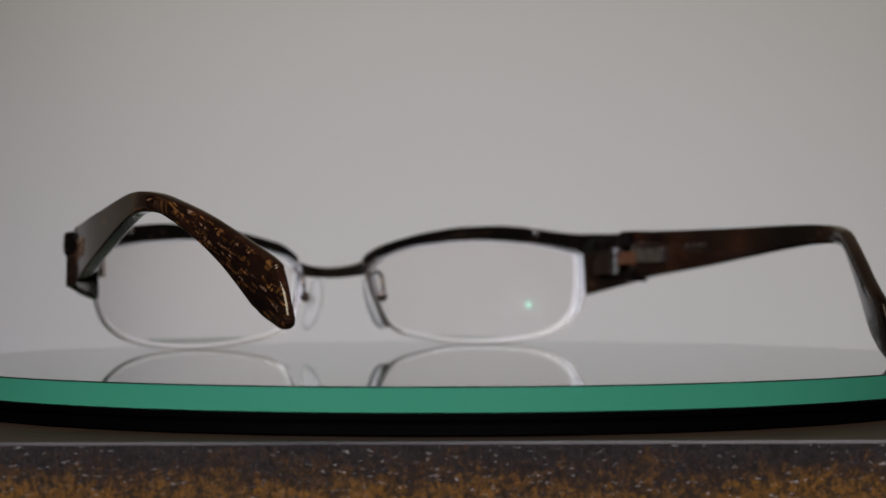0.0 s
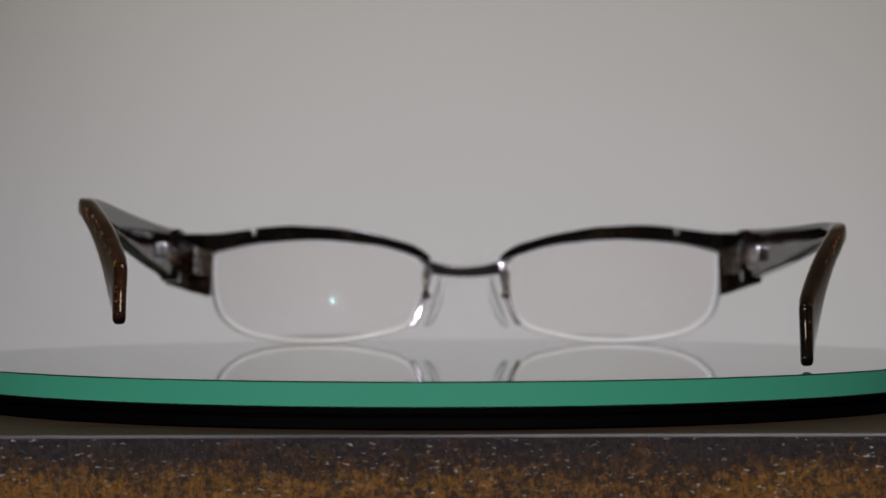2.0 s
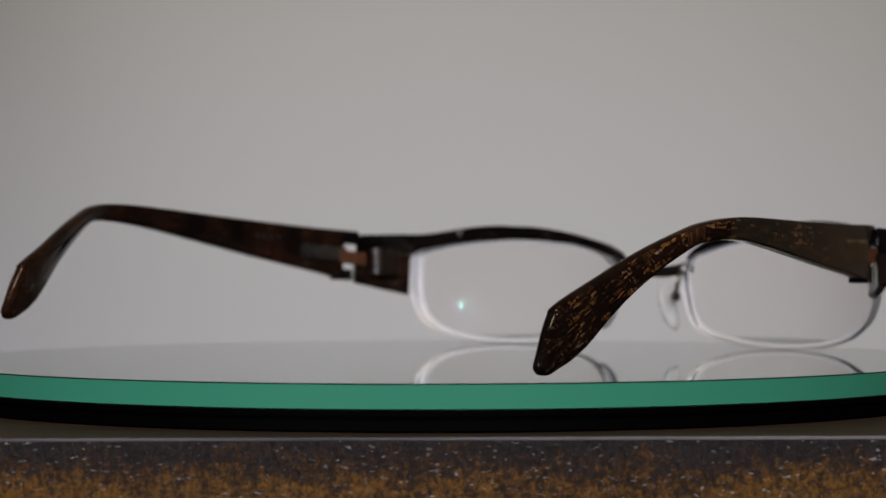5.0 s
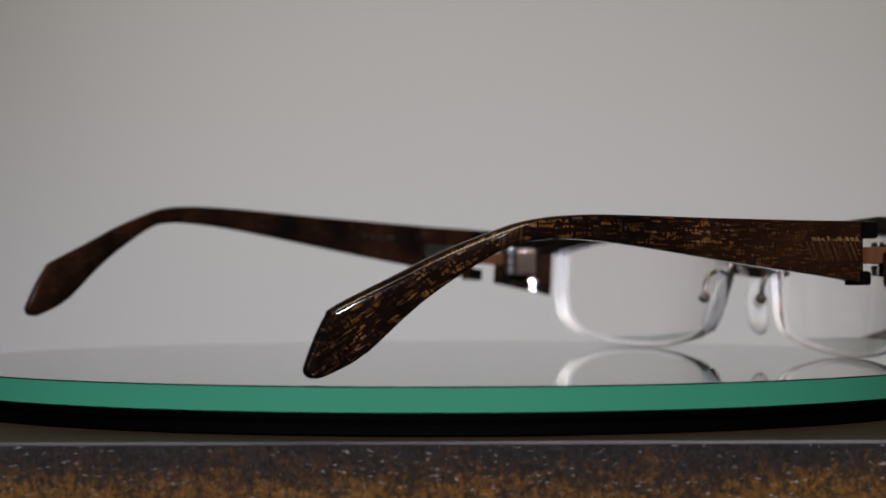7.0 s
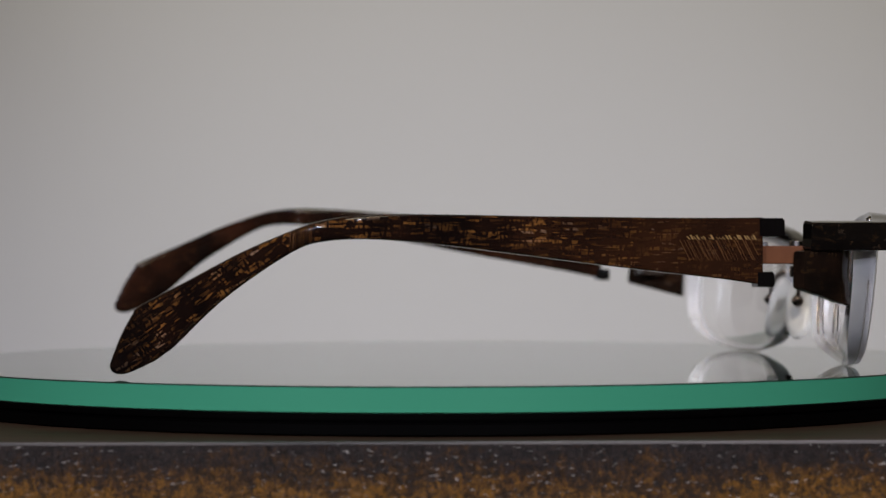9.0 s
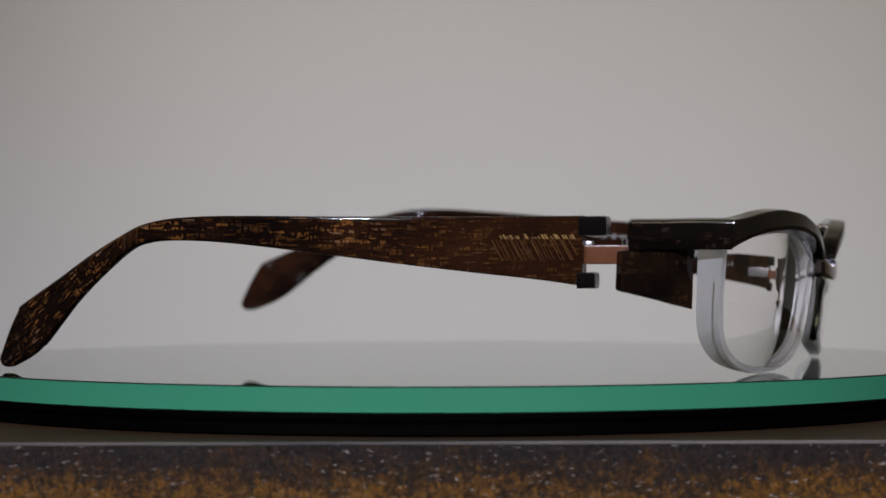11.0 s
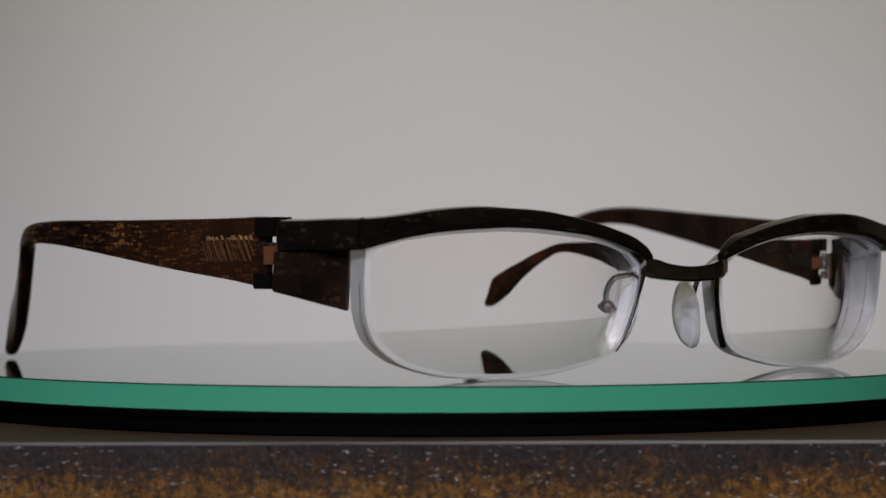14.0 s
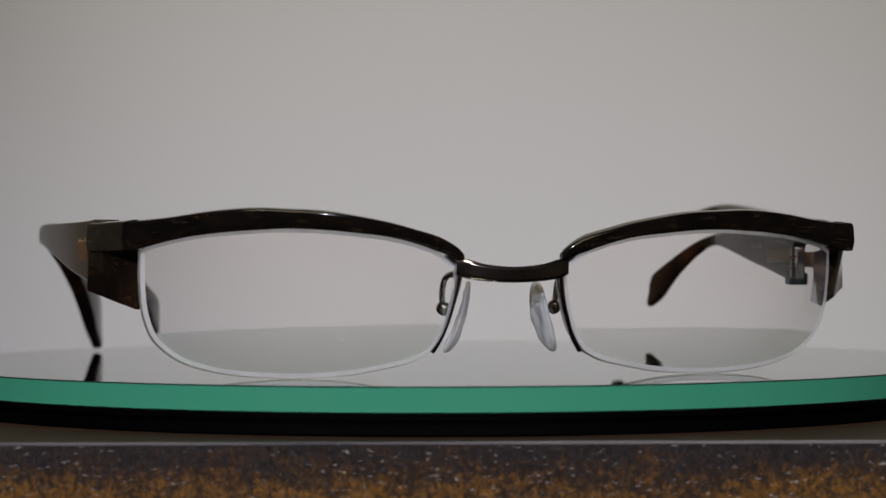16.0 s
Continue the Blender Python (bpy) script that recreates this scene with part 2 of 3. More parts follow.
def loft(bm, rings, caps=True):
    made = [[bm.verts.new(v) for v in r] for r in rings]
    n = len(made[0])
    for a, b in zip(made, made[1:]):
        for i in range(n):
            bm.faces.new((a[i], a[(i + 1) % n], b[(i + 1) % n], b[i]))
    if caps:
        bm.faces.new(made[0][::-1])
        bm.faces.new(made[-1])
    return bm


def tube(bm, points, radius, flat=1.0, steps=10, sides=10):
    """A round or flattened wire along points; radius may be one number or one per point."""
    r = radius if isinstance(radius, (list, tuple)) else [radius] * len(points)
    rows = smooth_rows([(*q, w) for q, w in zip(points, r)], steps)
    rings = []
    for i, row in enumerate(rows):
        a, b = Vector(rows[max(i - 1, 0)][:3]), Vector(rows[min(i + 1, len(rows) - 1)][:3])
        d = (b - a).normalized()
        side = d.cross(Vector((0, 1, 0)))
        side = (side if side.length > 0.05 else d.cross(Vector((1, 0, 0)))).normalized()
        up = side.cross(d).normalized()
        c = Vector(row[:3])
        rings.append([c + side * math.cos(2 * math.pi * k / sides) * row[3] + up * math.sin(2 * math.pi * k / sides) * row[3] * flat for k in range(sides)])
    return loft(bm, rings)


def ball(bm, at, rx, ry, rz, turn=None, u=16, v=10):
    m = Matrix.Translation(at) @ (turn or Matrix()) @ Matrix.Diagonal((rx, ry, rz, 1))
    bmesh.ops.create_uvsphere(bm, u_segments=u, v_segments=v, radius=1.0, matrix=m)
    return bm


def rod(bm, at, radius, length, turn=None, sides=20, bevel=0.0):
    m = Matrix.Translation(at) @ (turn or Matrix())
    r = bmesh.ops.create_cone(bm, cap_ends=True, segments=sides, radius1=radius, radius2=radius, depth=length, matrix=m)
    if bevel:
        rim = [e for e in {e for v in r["verts"] for e in v.link_edges} if any(len(f.verts) > 4 for f in e.link_faces)]
        bmesh.ops.bevel(bm, geom=rim, offset=bevel, segments=2, affect="EDGES", profile=0.5)
    return bm


def mirror(bm, side):
    """Parts are written for the wearer's left (side 1); -1 turns them into the right ones."""
    if side < 0:
        bmesh.ops.transform(bm, matrix=Matrix.Diagonal((-1, 1, 1, 1)), verts=bm.verts)
        bmesh.ops.reverse_faces(bm, faces=bm.faces)
    return bm


def flare(bm, side):
    """The ends of the front are bent outwards a little, the left one more."""
    out, open_up = (1.3, 0.07) if side > 0 else (0.6, 0.0)
    for v in bm.verts:
        k = min(max((v.co.x / MM - 61) / 6, 0), 1)
        v.co.x += k * (out + max(0.0, v.co.y / MM - 3) * open_up) * MM
    return mirror(bm, side)


def disc(bm, rings_rz, sides=160):
    """A turned body through (radius, height) rows, closed at both ends."""
    return loft(bm, [[Vector((r * math.cos(2 * math.pi * k / sides), r * math.sin(2 * math.pi * k / sides), z)) for k in range(sides)] for r, z in rings_rz])


# ---- room ----
def room():
    z0, z1 = -0.76, 1.40
    bm = box(bmesh.new(), -1.6, 1.6, 0.62, 0.68, z0, z1)
    tagged(part("wall_north", bm, WALL, smooth=False), "plain off-white painted wall behind the turntable", "wall", kind="structure")
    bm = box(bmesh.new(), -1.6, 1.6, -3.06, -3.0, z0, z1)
    tagged(part("wall_south", bm, ROOM, smooth=False), "unseen room wall, darkened to keep reflections dim", "wall", kind="structure")
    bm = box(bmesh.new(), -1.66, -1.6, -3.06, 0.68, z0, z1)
    tagged(part("wall_west", bm, ROOM, smooth=False), "unseen room wall, darkened to keep reflections dim", "wall", kind="structure")
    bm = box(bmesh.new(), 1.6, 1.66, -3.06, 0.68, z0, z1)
    tagged(part("wall_east", bm, ROOM, smooth=False), "unseen room wall, darkened to keep reflections dim", "wall", kind="structure")
    bm = box(bmesh.new(), -1.66, 1.66, -3.06, 0.68, z1, z1 + 0.06)
    tagged(part("ceiling", bm, CEIL, smooth=False), "plain white ceiling", "ceiling", kind="structure")
    bm = box(bmesh.new(), -1.66, 1.66, -3.06, 0.68, z0 - 0.06, z0)
    tagged(part("floor", bm, FLOOR, smooth=False), "dark brown wooden floor", "floor", kind="structure")


def table():
    t = tagged(new("side_table"), "dark stained wooden table with a worn speckled edge", "table")
    t.location = (0, 0, -0.0084)
    bm = box(bmesh.new(), -0.21, 0.21, -0.1131, 0.122, -0.032, 0, 0.0006)
    top = part("tabletop", bm, [WOOD, WOOD_TOP, WOOD_ARRIS], t)
    for f in top.data.polygons:
        f.material_index = 1 if f.normal.z > 0.97 else 2 if f.normal.z > 0.2 else 0
    top.rotation_euler = (0, 0, radians(0.5))
    for x in (-0.18, 0.18):
        for y in (-0.085, 0.09):
            bm = loft(bmesh.new(), [ring_of([(x - w, y - w, z), (x + w, y - w, z), (x + w, y + w, z), (x - w, y + w, z)], 0.004) for w, z in ((0.014, -0.7516), (0.02, -0.0325))])
            part("leg", bm, WOOD, t)


def turntable():
    e = tagged(new("turntable"), "round turntable with a green-edged glass plate on black plastic", "turntable")
    R, T = 0.1067, 0.0045
    bm = disc(bmesh.new(), [(R - 0.0002, -T), (R, -T + 0.0002), (R, -0.00024), (R - 0.00024, 0.0)])
    plate = part("glass_plate", bm, [GLASS_TOP, GLASS_EDGE, GLASS_CHAMFER], e, "clear float glass plate with a green edge")
    for f in plate.data.polygons:
        f.material_index = 0 if abs(f.normal.z) > 0.9 else 2 if abs(f.normal.z) > 0.3 else 1
    bm = disc(bmesh.new(), [(R - 0.0008, -0.0083), (R - 0.0004, -0.0080), (R - 0.0005, -0.0063), (R - 0.0011, -0.0061), (R - 0.0011, -0.0058), (R - 0.0004, -0.0056), (R - 0.0004, -T - 0.0002), (R - 0.0008, -T - 0.00005)])
    part("platter", bm, RUBBER, e, "black plastic platter under the glass")
    return e


# ---- eyeglasses: x to the wearer's left, -y to the front, z up from the glass plate ----
MM = 0.001


def front_y(x, z):
    """Front face of the browline: curved in plan and leaning back towards the bottom."""
    d = x - 36.5
    return -2.9 + 0.158 * d + d * d / 300 - 0.12 * (z - 14)


def lens_y(x, z):
    d, h = x - 36.5, z - 14
    return -1.4 + 0.158 * d + d * d / 300 + h * h / 300 - 0.12 * (z - 14)


# x, top, bottom of the browline's front face (millimetres)
BROW = [(8.9, 21.9, 20.6), (10.3, 23.2, 21.1), (13.4, 24.8, 22.2), (17.5, 26.0, 23.6), (22.5, 27.3, 24.8), (28.4, 28.4, 25.5), (34.0, 29.2, 26.0),
        (40.0, 29.5, 26.2), (44.5, 29.7, 26.0), (49.2, 29.5, 25.7), (54.0, 29.0, 25.2), (58.5, 28.3, 24.4), (62.3, 27.8, 23.4), (64.4, 27.6, 22.7), (66.0, 27.5, 22.4)]
# plan of the browline's wrapped end: x, y, top, bottom, and the way in
WRAP = [(66.7, 2.9, 27.5, 22.4, -0.75, 0.66), (67.1, 4.2, 27.5, 22.4, -0.95, 0.31), (68.4, 8.6, 27.5, 22.4, -0.96, 0.27), (70.0, 14.2, 27.4, 22.4, -0.96, 0.27), (71.5, 19.6, 27.4, 22.3, -0.96, 0.27)]


def browline(side, parent):
    rings = []
    rows = smooth_rows(BROW, 4)
    for x, top, bottom in rows:
        grow = min(1.0, (x - 8.0) / 6.0)
        depth = 1.6 + 2.0 * grow
        slope = 0.158 + (x - 36.5) / 150
        n = Vector((-slope, 1, 0)).normalized()
        ft, fb = Vector((x, front_y(x, top), top)), Vector((x, front_y(x, bottom), bottom))
        mid = ft.lerp(fb, 0.74) + Vector((0, -0.22, 0))
        rt, rb = ft + n * depth + Vector((0, 0, 0.38 * grow)), fb + n * (depth - 0.4) + Vector((0, 0, 0.2 * grow))
        rings.append([v * MM for v in ring_of([ft, rt, rb, fb, mid], [0.6, 0.6, 0.4, 0.3, 0.12], 5)])
    for x, y, top, bottom, nx, ny in WRAP:
        n = Vector((nx, ny, 0))
        ft, fb = Vector((x, y - 0.25, top)), Vector((x, y, bottom))
        mid = ft.lerp(fb, 0.62) + Vector((0.25, -0.1, 0))
        rt, rb = ft + n * 3.3 + Vector((0, 0, 0.5)), fb + n * 3.1 + Vector((0, 0, 0.2))
        rings.append([v * MM for v in ring_of([ft, rt, rb, fb, mid], [0.6, 0.6, 0.4, 0.3, 0.12], 5)])
    c = sum(rings[-1], Vector()) / len(rings[-1])
    rings.append([c + (v - c) * 0.86 + Vector((0.1, 0.35, 0)) * MM for v in rings[-1]])
    ob = part("browline", flare(loft(bmesh.new(), rings), side), ACETATE_FRONT, parent, "glossy dark tortoise acetate browline")
    bm = bmesh.new()
    turn = Euler((radians(90), 0, radians(15))).to_matrix().to_4x4()
    rod(bm, (53.6 * MM, 2.7 * MM, 28.1 * MM), 0.95 * MM, 1.0 * MM, turn, 20, 0.2 * MM)
    ball(bm, (53.5 * MM, 3.2 * MM, 28.1 * MM), 0.72 * MM, 0.35 * MM, 0.72 * MM)
    part("rivet", mirror(bm, side), SILVER, ob, "small bright steel rivet")
    return ob


def endpiece(side, parent):
    rings = []
    for x, y, top, bottom in smooth_rows([(64.2, 10.4, 22.7, 12.2), (65.6, 12.4, 22.7, 12.8), (67.6, 15.3, 22.6, 13.7), (69.6, 18.4, 22.5, 14.6), (71.3, 20.9, 22.4, 15.3), (71.5, 21.4, 22.2, 15.6)], 2):
        n = Vector((-0.83, 0.55, 0))
        k = min(1.0, (x - 63.6) / 2.0)
        out = min(1.0, (x - 64.2) / 2.5) * (66.4 + (y - 2.9) * 0.284 - x) * 0.85
        ft, fb = Vector((x - 0.3 + out, y - 0.4, top)), Vector((x, y, bottom))
        bow = ft.lerp(fb, 0.5) + Vector((-0.25, 0.1, 0)) * (1.3 - k)
        rt, rb = ft + n * (1.0 + 1.6 * k), fb + n * (0.8 + 1.6 * k)
        rings.append([v * MM for v in ring_of([ft, rt, rb, fb, bow], [0.2, 0.4, 0.5, 0.3, 1.5])])
    ob = part("endpiece", flare(loft(bmesh.new(), rings), side), ACETATE_END, parent, "dark tortoise acetate endpiece below the browline")
    bm = bmesh.new()
    tilt = Euler((0, 0, radians(-30))).to_matrix().to_4x4()
    for z in (18.6, 20.9, 23.2):
        rod(bm, (66.6 * MM, 21.0 * MM, z * MM), 1.25 * MM, 2.0 * MM, None, 18, 0.2 * MM)
    part("hinge_barrel", mirror(bm, side), SILVER, ob, "bright steel three-barrel hinge")
    bm = box(bmesh.new(), -0.5 * MM, 0.9 * MM, -4.6 * MM, 0.6 * MM, -3.4 * MM, 3.0 * MM, 0.25 * MM)
    bmesh.ops.transform(bm, matrix=Matrix.Translation(Vector((66.0, 19.4, 20.8)) * MM) @ tilt, verts=bm.verts)
    part("hinge_plate", mirror(bm, side), COPPER, ob, "coppery metal hinge plate")
    return ob


# lens outline below the browline: x, z
LENS_LOW = [(64.1, 22.4), (64.1, 17.0), (63.6, 12.0), (62.3, 8.0), (60.3, 5.5), (57.2, 3.3), (53.3, 1.9), (48.5, 0.95), (43.7, 0.5), (38.9, 0.3), (33.1, 0.4),
            (27.3, 0.9), (21.4, 2.0), (17.4, 3.0), (14.3, 4.6), (12.3, 7.2), (11.0, 10.2), (10.2, 13.5), (9.6, 17.0), (9.8, 19.6)]


def lens_outline():
    pts = [(r[0], r[1]) for r in smooth_rows(LENS_LOW, 3)]
    pts += [(x, b + 0.25) for x, t, b in BROW if 10.5 < x < 63]
    return pts


def inset(pts, amount):
    """The outline moved inwards by amount."""
    out, n = [], len(pts)
    for i, (x, z) in enumerate(pts):
        a, b = pts[i - 1], pts[(i + 1) % n]
        d = Vector((b[0] - a[0], b[1] - a[1])).normalized()
        side = Vector((-d.y, d.x))
        if side.dot(Vector((37.0 - x, 14.0 - z))) < 0:
            side = -side
        out.append((x + side.x * amount, z + side.y * amount))
    return out


def lens(side, parent):
    pts = lens_outline()
    inner = inset(pts, 0.8)
    cx, cz = 37.0, 14.0
    bm = bmesh.new()
    layers = []
    steps = 8
    for face in (0, 1):
        grid = []
        for j in range(1, steps + 1):
            f = j / steps
            row = []
            for x, z in (pts if face else inner):
                px, pz = cx + (x - cx) * f, cz + (z - cz) * f
                y = lens_y(px, pz)
                if face:
                    y += 1.0 + ((px - cx) ** 2 + (pz - cz) ** 2) / 215
                row.append(bm.verts.new(Vector((px, y, pz)) * MM))
            grid.append(row)
        y = lens_y(cx, cz) + (1.0 if face else 0)
        layers.append((bm.verts.new(Vector((cx, y, cz)) * MM), grid))
    n = len(pts)
    for centre, grid in layers:
        for i in range(n):
            k = (i + 1) % n
            bm.faces.new((centre, grid[0][i], grid[0][k]))
            for a, b in zip(grid, grid[1:]):
                bm.faces.new((a[i], b[i], b[k], a[k]))
    rim = [bm.verts.new(Vector((x, lens_y(x, z) + 0.3, z)) * MM) for x, z in pts]
    front, back = layers[0][1][-1], layers[1][1][-1]
    for i in range(n):
        k = (i + 1) % n
        for a, b, slot in ((front, rim, 2), (rim, back, 1)):
            f = bm.faces.new((a[i], b[i], b[k], a[k]))
            f.material_index = slot
    ob = part("lens", mirror(bm, side), [LENS, LENS_EDGE, LENS_BEVEL], parent, "clear spectacle lens with its edge whitened to look lit", sharp=16)
    ob.visible_shadow = False
    low = [r for r in smooth_rows(LENS_LOW, 1)][1:15]
    cord = [Vector((x + 0.12 * (x - cx) / 27, lens_y(x, z) + 1.4, z - 0.1 * (z < 10))) * MM for x, z in low]
    part("nylon_cord", mirror(tube(bmesh.new(), cord, 0.16 * MM, 1.0, 4, 8), side), PAD, ob, "thin clear nylon cord")
    return ob


def eyewire(side, parent):
    pts = [(13.6, -1.0, 4.6), (12.2, -1.6, 7.0), (11.0, -2.2, 10.2), (10.1, -2.7, 13.5), (9.4, -3.2, 17.0), (9.3, -3.7, 19.6), (11.5, -4.0, 21.7)]
    bm = tube(bmesh.new(), [Vector((x, y + 0.4, z)) * MM for x, y, z in pts], [0.5 * MM] * 4 + [0.66 * MM] * 3, 1.5)
    ob = part("eyewire", mirror(bm, side), GUNMETAL, parent, "gunmetal nasal eyewire")
    arm = [(9.4, -2.2, 17.6), (10.1, 0.0, 18.4), (10.5, 2.4, 17.6), (10.5, 3.8, 15.2), (10.2, 4.0, 12.6), (9.0, 3.6, 11.8)]
    bm = tube(bmesh.new(), [Vector(q) * MM for q in arm], 0.5 * MM)
    a = part("pad_arm", mirror(bm, side), GUNMETAL, ob, "curved gunmetal pad arm")
    bm = ball(bmesh.new(), Vector((10.2, 4.1, 12.3)) * MM, 1.2 * MM, 1.3 * MM, 1.3 * MM)
    ball(bm, Vector((10.5, 5.0, 12.3)) * MM, 0.6 * MM, 0.6 * MM, 0.6 * MM)
    part("pad_screw", mirror(bm, side), SCREW, ob, "dark coppery pad screw")
    return ob


def nose_pad(side, parent):
    turn = Euler((radians(6), radians(-17), radians(14))).to_matrix().to_4x4()
    bm = ball(bmesh.new(), (0, 0, 0), 1.15 * MM, 2.7 * MM, 6.6 * MM, None, 40, 32)
    for v in bm.verts:
        rim = math.hypot(v.co.y / (2.7 * MM), v.co.z / (6.6 * MM))
        v.co.x *= 0.55 + 0.75 * rim * rim
        v.co.x += 0.8 * MM * (v.co.z / (6.6 * MM)) ** 2
        v.co.x *= 1.0 - 0.3 * v.co.z / (6.6 * MM) + 0.22 * noise.noise(v.co * 640)
        v.co += v.co.normalized() * (noise.noise(v.co * 520) * 0.26 + noise.noise(v.co * 1000) * 0.16) * MM
    m = Matrix.Translation(Vector((7.4, 2.9, 10.4)) * MM) @ turn
    bmesh.ops.transform(bm, matrix=m, verts=bm.verts)
    ob = part("nose_pad", mirror(bm, side), PAD_WHITENED, parent, "clear silicone nose pad")
    # rim tube in the same whitened silicone, drawing the pad's bright outline
    rim = [Vector((0.8 * math.sin(a) ** 2 * (1.0 - 0.3 * math.sin(a)), 2.55 * math.cos(a), 6.35 * math.sin(a))) * MM for a in (2 * math.pi * k / 24 for k in range(25))]
    bm = tube(bmesh.new(), rim, 0.42 * MM, 1.0, 2, 8)
    bmesh.ops.transform(bm, matrix=m, verts=bm.verts)
    part("pad_rim", mirror(bm, side), PAD_WHITENED, ob, "rounded clear rim of the nose pad")
    bm = box(bmesh.new(), 0.0 * MM, 0.45 * MM, -0.8 * MM, 0.8 * MM, -1.2 * MM, 2.2 * MM, 0.15 * MM)
    bmesh.ops.transform(bm, matrix=m, verts=bm.verts)
    part("pad_core", mirror(bm, side), SILVER, ob, "small steel core inside the nose pad")
    return ob


def bridge(parent):
    rings = []
    for x, y, z, h, d in smooth_rows([(-10.2, -4.3, 19.6, 1.4, 1.0), (-8.2, -5.0, 19.2, 1.7, 1.1), (-5.0, -5.5, 18.55, 1.5, 1.1), (0.0, -5.7, 18.2, 1.4, 1.1), (5.0, -5.5, 18.55, 1.5, 1.1), (8.2, -5.0, 19.2, 1.7, 1.1), (10.2, -4.3, 19.6, 1.4, 1.0)], 5):
        rings.append([v * MM for v in ring_of([(x, y - d, z + h * 0.6), (x, y - d * 0.74, z + h), (x, y + d, z + h * 0.8), (x, y + d, z - h), (x, y - d * 0.8, z - h), (x, y - d, z - h * 0.6)], 0.1)])
    return part("bridge", loft(bmesh.new(), rings), GUNMETAL, parent, "polished gunmetal bridge")


# temple profile: top y, z and bottom y, z (millimetres)
TEMPLE = [(28.4, 28.4, 28.4, 16.2), (36.0, 28.3, 36.0, 17.3), (46.0, 28.3, 46.0, 18.4), (59.0, 28.4, 59.0, 19.9), (70.0, 28.5, 70.0, 21.3), (82.0, 28.7, 82.0, 22.8), (92.0, 28.8, 91.0, 23.8), (98.5, 28.7, 97.5, 24.3),
          (104.5, 28.3, 103.5, 24.4), (109.5, 27.4, 108.0, 24.0), (113.5, 26.0, 112.0, 22.9), (122.0, 22.3, 118.5, 18.9), (131.0, 17.5, 126.0, 13.2), (139.9, 12.8, 133.6, 5.7), (141.2, 11.3, 135.0, 4.6), (143.2, 7.6, 137.4, 2.9), (145.0, 3.1, 141.4, 1.0), (145.5, 1.6, 143.6, 0.25)]


# outer face of the temple in plan: bowed, then turned in behind the ear
TEMPLE_PLAN = np.array(smooth_rows([(15, 69.0), (25, 70.2), (50, 72.9), (80, 75.1), (98, 76.1), (105, 76.0), (112, 73.9), (118, 71.2), (125, 68.2), (131, 65.7), (136, 63.8), (141, 62.2), (147, 61.2)], 6))


def temple_x(y):
    return float(np.interp(y, TEMPLE_PLAN[:, 0], TEMPLE_PLAN[:, 1]))


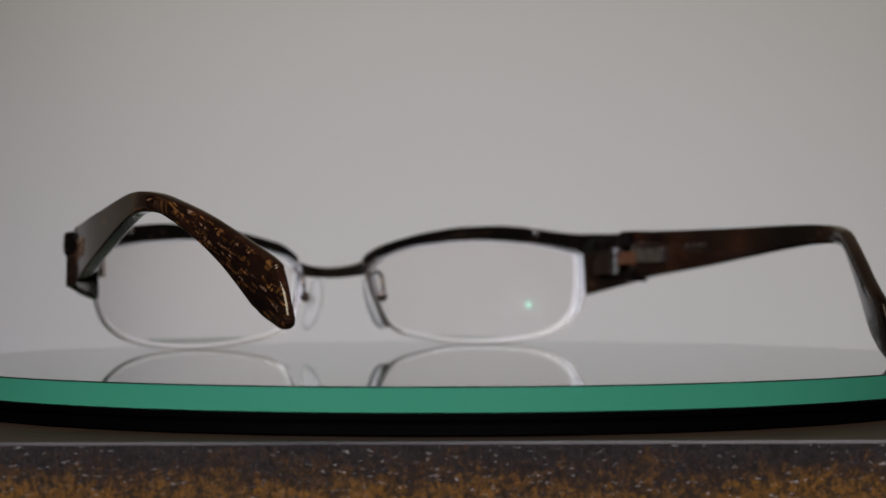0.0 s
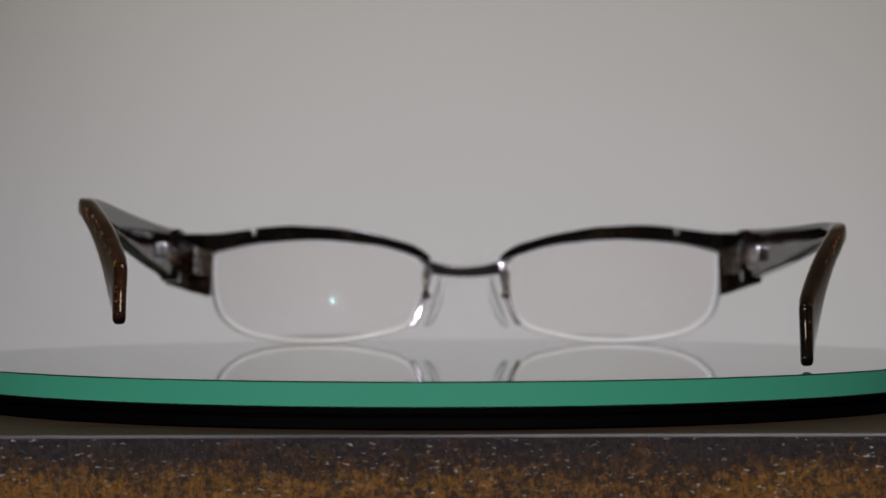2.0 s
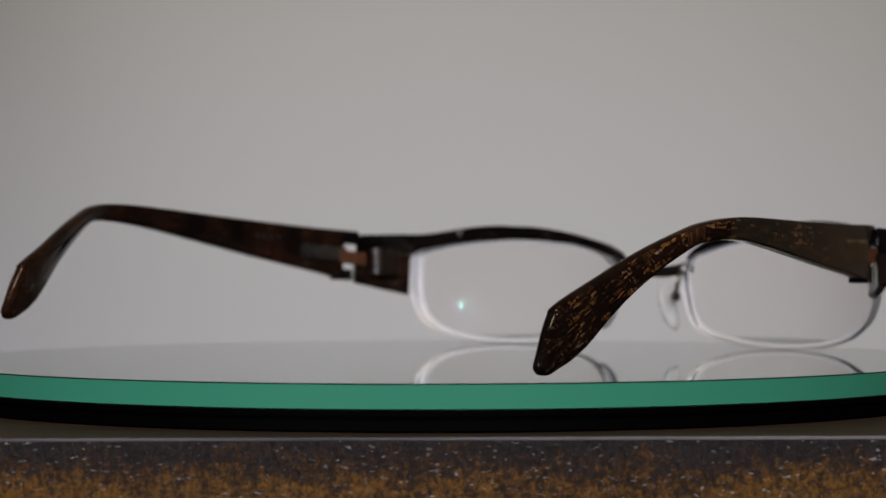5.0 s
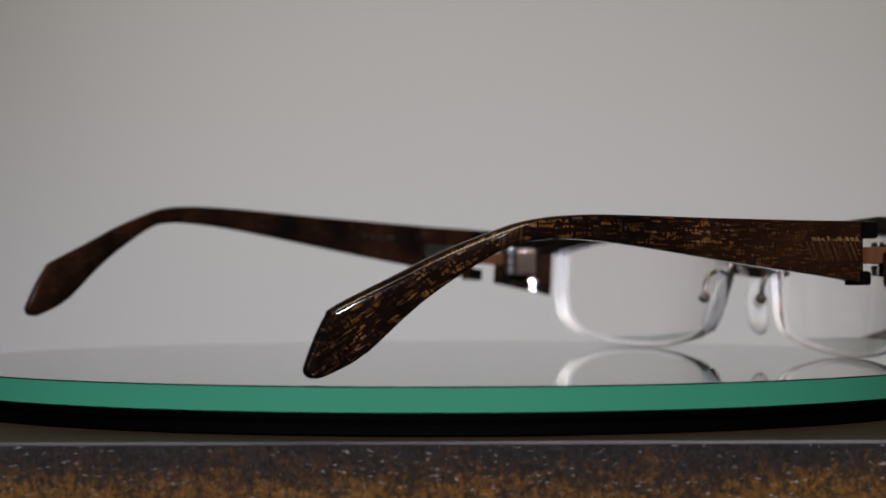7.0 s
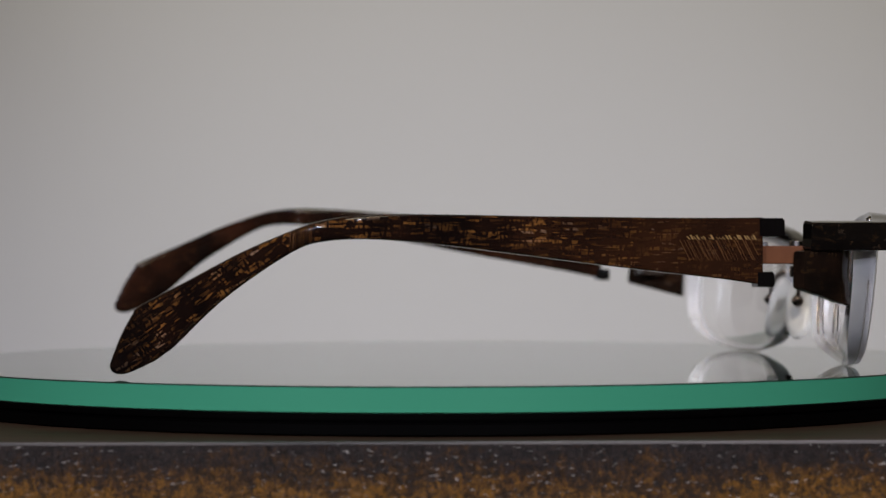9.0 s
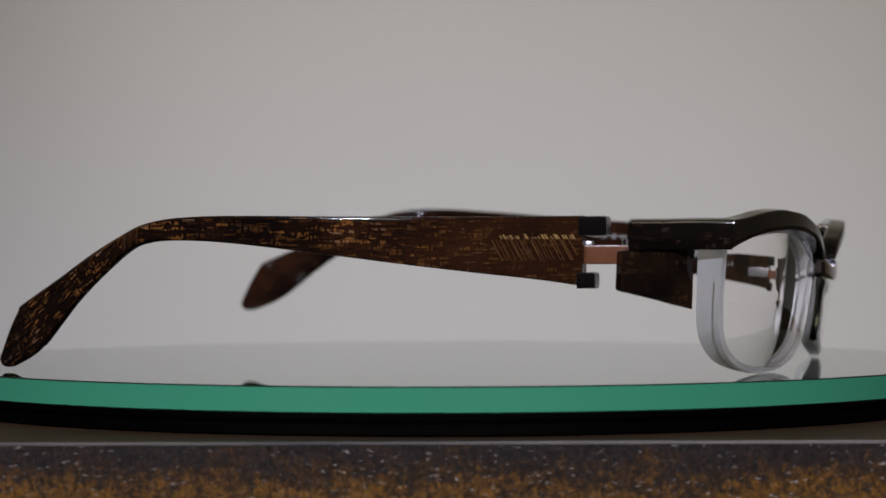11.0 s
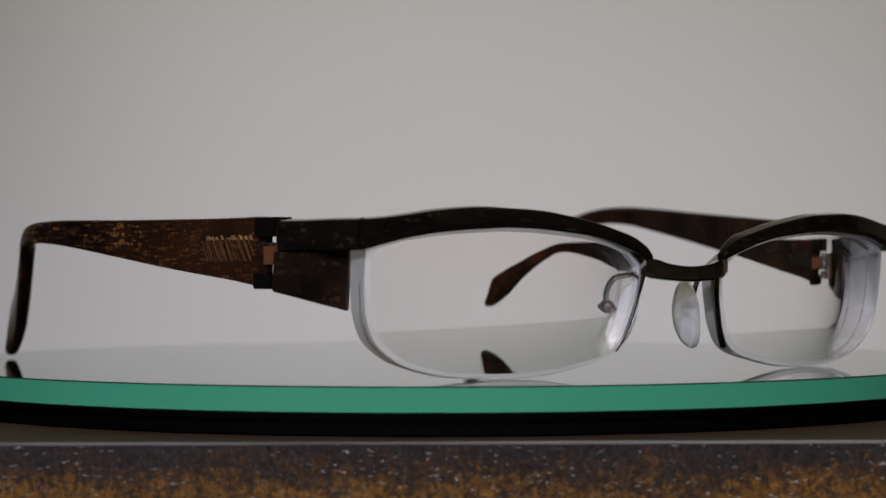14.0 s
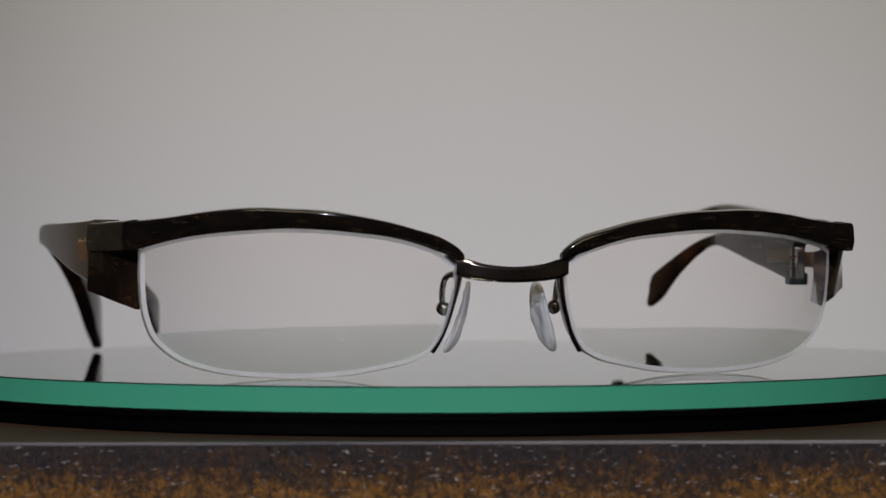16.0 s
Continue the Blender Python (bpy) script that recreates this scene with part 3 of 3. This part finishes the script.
def temple(side, parent):
    rings = []
    rows = smooth_rows(TEMPLE, 4)
    for i, (ty, tz, by, bz) in enumerate(rows):
        thick = float(np.interp(ty, (100, 112, 118, 130, 138, 142, 146), (3.2, 3.1, 3.0, 3.0, 2.8, 2.4, 1.8)))
        ot, ob_ = Vector((temple_x(ty), ty, tz)), Vector((temple_x(by), by, bz))
        it, ib = ot + Vector((-thick, 0, 0)), ob_ + Vector((-thick, 0, 0))
        k = min(max((ty - 95) / 20, 0), 1)
        r = [0.5 + 0.8 * k, 0.9 + 0.6 * k, 0.9 + 0.5 * k, 0.5 + 0.6 * k]
        swell = Vector((0.42 * k, 0, 0))
        om, im = ot.lerp(ob_, 0.5) + swell, it.lerp(ib, 0.5) - swell
        ring = ring_of([ot, it, im, ib, ob_, om], [r[0], r[1], 2.5, r[2], r[3], 2.5], 5)
        if i >= len(rows) - 3:
            c = sum(ring, Vector()) / len(ring)
            f = (0.93, 0.8, 0.45)[i - len(rows) + 3]
            ring = [c + (v - c) * f for v in ring]
        rings.append([v * MM for v in ring])
    bm = mirror(loft(bmesh.new(), rings), side)
    ob = part("temple", bm, [ACETATE_TEMPLE, ACETATE_INNER], parent, "glossy dark tortoise acetate temple arm")
    for f in ob.data.polygons:
        f.material_index = 0 if f.normal.x * side > 0.45 else 1

    def prong(name, y0, y1, low, high, label):
        """One half of the temple's forked end, above or below the hinge."""
        rr = [[Vector(v) * MM for v in ring_of([(temple_x(y) + 0.08, y, high + d), (temple_x(y) - 4.3, y + 0.4 * e, high + d), (temple_x(y) - 4.3, y + 0.4 * e, low - d), (temple_x(y) + 0.08, y, low - d)], 0.35)]
              for y, d, e in ((y0, -0.35, 0.5), (y0 + 0.3, 0.0, 0.2), ((y0 + y1) / 2, 0.0, 0.0), (y1, 0.0, 0.0))]
        part(name, mirror(loft(bmesh.new(), rr), side), ACETATE_BLACK, ob, label)

    prong("upper_prong", 24.2, 29.0, 24.9, 28.3, "black acetate prong over the hinge")
    prong("lower_prong", 26.2, 29.4, 15.8, 18.6, "black acetate prong under the hinge")
    bm = box(bmesh.new(), 67.2 * MM, 69.3 * MM, 19.5 * MM, 29.6 * MM, 20.0 * MM, 23.3 * MM, 0.3 * MM)
    part("hinge_bar", mirror(bm, side), BAR, ob, "copper-brown hinge bar")
    bm = box(bmesh.new(), (temple_x(38) - 4.3) * MM, (temple_x(38) - 2.6) * MM, 27.0 * MM, 42.0 * MM, 20.6 * MM, 24.0 * MM, 0.3 * MM)
    part("hinge_leaf", mirror(bm, side), SILVER, ob, "steel hinge leaf set into the temple")
    pick = random.Random(5)
    for k in range(24):
        y = 29.2 + 0.56 * k + pick.uniform(-0.1, 0.1)
        low = 20.7 + pick.uniform(0, 1.2) * (k % 3 == 0)
        w, lean = pick.uniform(0.06, 0.15), 1.9 * (24.3 - low) / 3.6
        q = [(y + lean, 24.3), (y + lean + w, 24.3), (y + w, low), (y, low)]
        bm = loft(bmesh.new(), [[Vector((temple_x(a) + d, a, b)) * MM for a, b in q] for d in (-0.3, 0.03)])
        part("hatch_line", mirror(bm, side), REDDISH, ob, "fine red-brown inlaid line", smooth=False)
    for k in range(20):
        y, w = 29.4 + 0.68 * k + pick.uniform(-0.2, 0.2), pick.uniform(0.10, 0.36)
        bm = loft(bmesh.new(), [[Vector((temple_x(a) + d, a, b)) * MM for a, b in ((y, 24.4), (y + w, 24.4), (y + w + 0.5, 24.5 + 2 * w), (y + 0.5, 24.5 + 2 * w))] for d in (-0.3, 0.03)])
        part("inlaid_tick", mirror(bm, side), AMBER, ob, "fine amber inlaid tick", smooth=False)
    for k, y in enumerate((50.0, 52.6, 55.0, 57.2)):
        bm = box(bmesh.new(), (temple_x(y) - 3.46) * MM, (temple_x(y) - 3.36) * MM, y * MM, (y + (1.9, 1.5, 1.6, 1.2)[k]) * MM, 24.2 * MM, 25.2 * MM)
        part("size_mark", mirror(bm, side), SILVER, ob, "pale printed mark", smooth=False)
    return ob


def eyeglasses():
    e = tagged(new("eyeglasses"), "half-rim eyeglasses with dark tortoise browline, open on the turntable", "eyeglasses")
    for side in (1, -1):
        browline(side, e)
        endpiece(side, e)
        lens(side, e)
        eyewire(side, e)
        nose_pad(side, e)
        t = temple(side, e)
        if side > 0:
            hinge = Matrix.Translation(Vector((67.5, 22.0, 21.0)) * MM)
            t.matrix_basis = Matrix.Translation((0.003, 0.0012, 0)) @ hinge @ Euler((radians(3.9), 0, radians(-2.2))).to_matrix().to_4x4() @ hinge.inverted()
    bridge(e)
    return e


room()
table()
TABLE_TURNS = turntable()
GLASSES = eyeglasses()


def motions():
    rows_plate, rows_glasses = [], []
    for i in range(33):
        t = i * 0.5
        a = TURN_START + TURN_RATE * t
        rows_plate.append((t, pose(0, 0, 0, 0, 0, a)))
        rows_glasses.append((t, pose(0, 0, 0, 0, 0, a + GLASSES_TURN) @ pose(*GLASSES_AT)))
    walk(TABLE_TURNS, rows_plate)
    walk(GLASSES, rows_glasses)


motions()
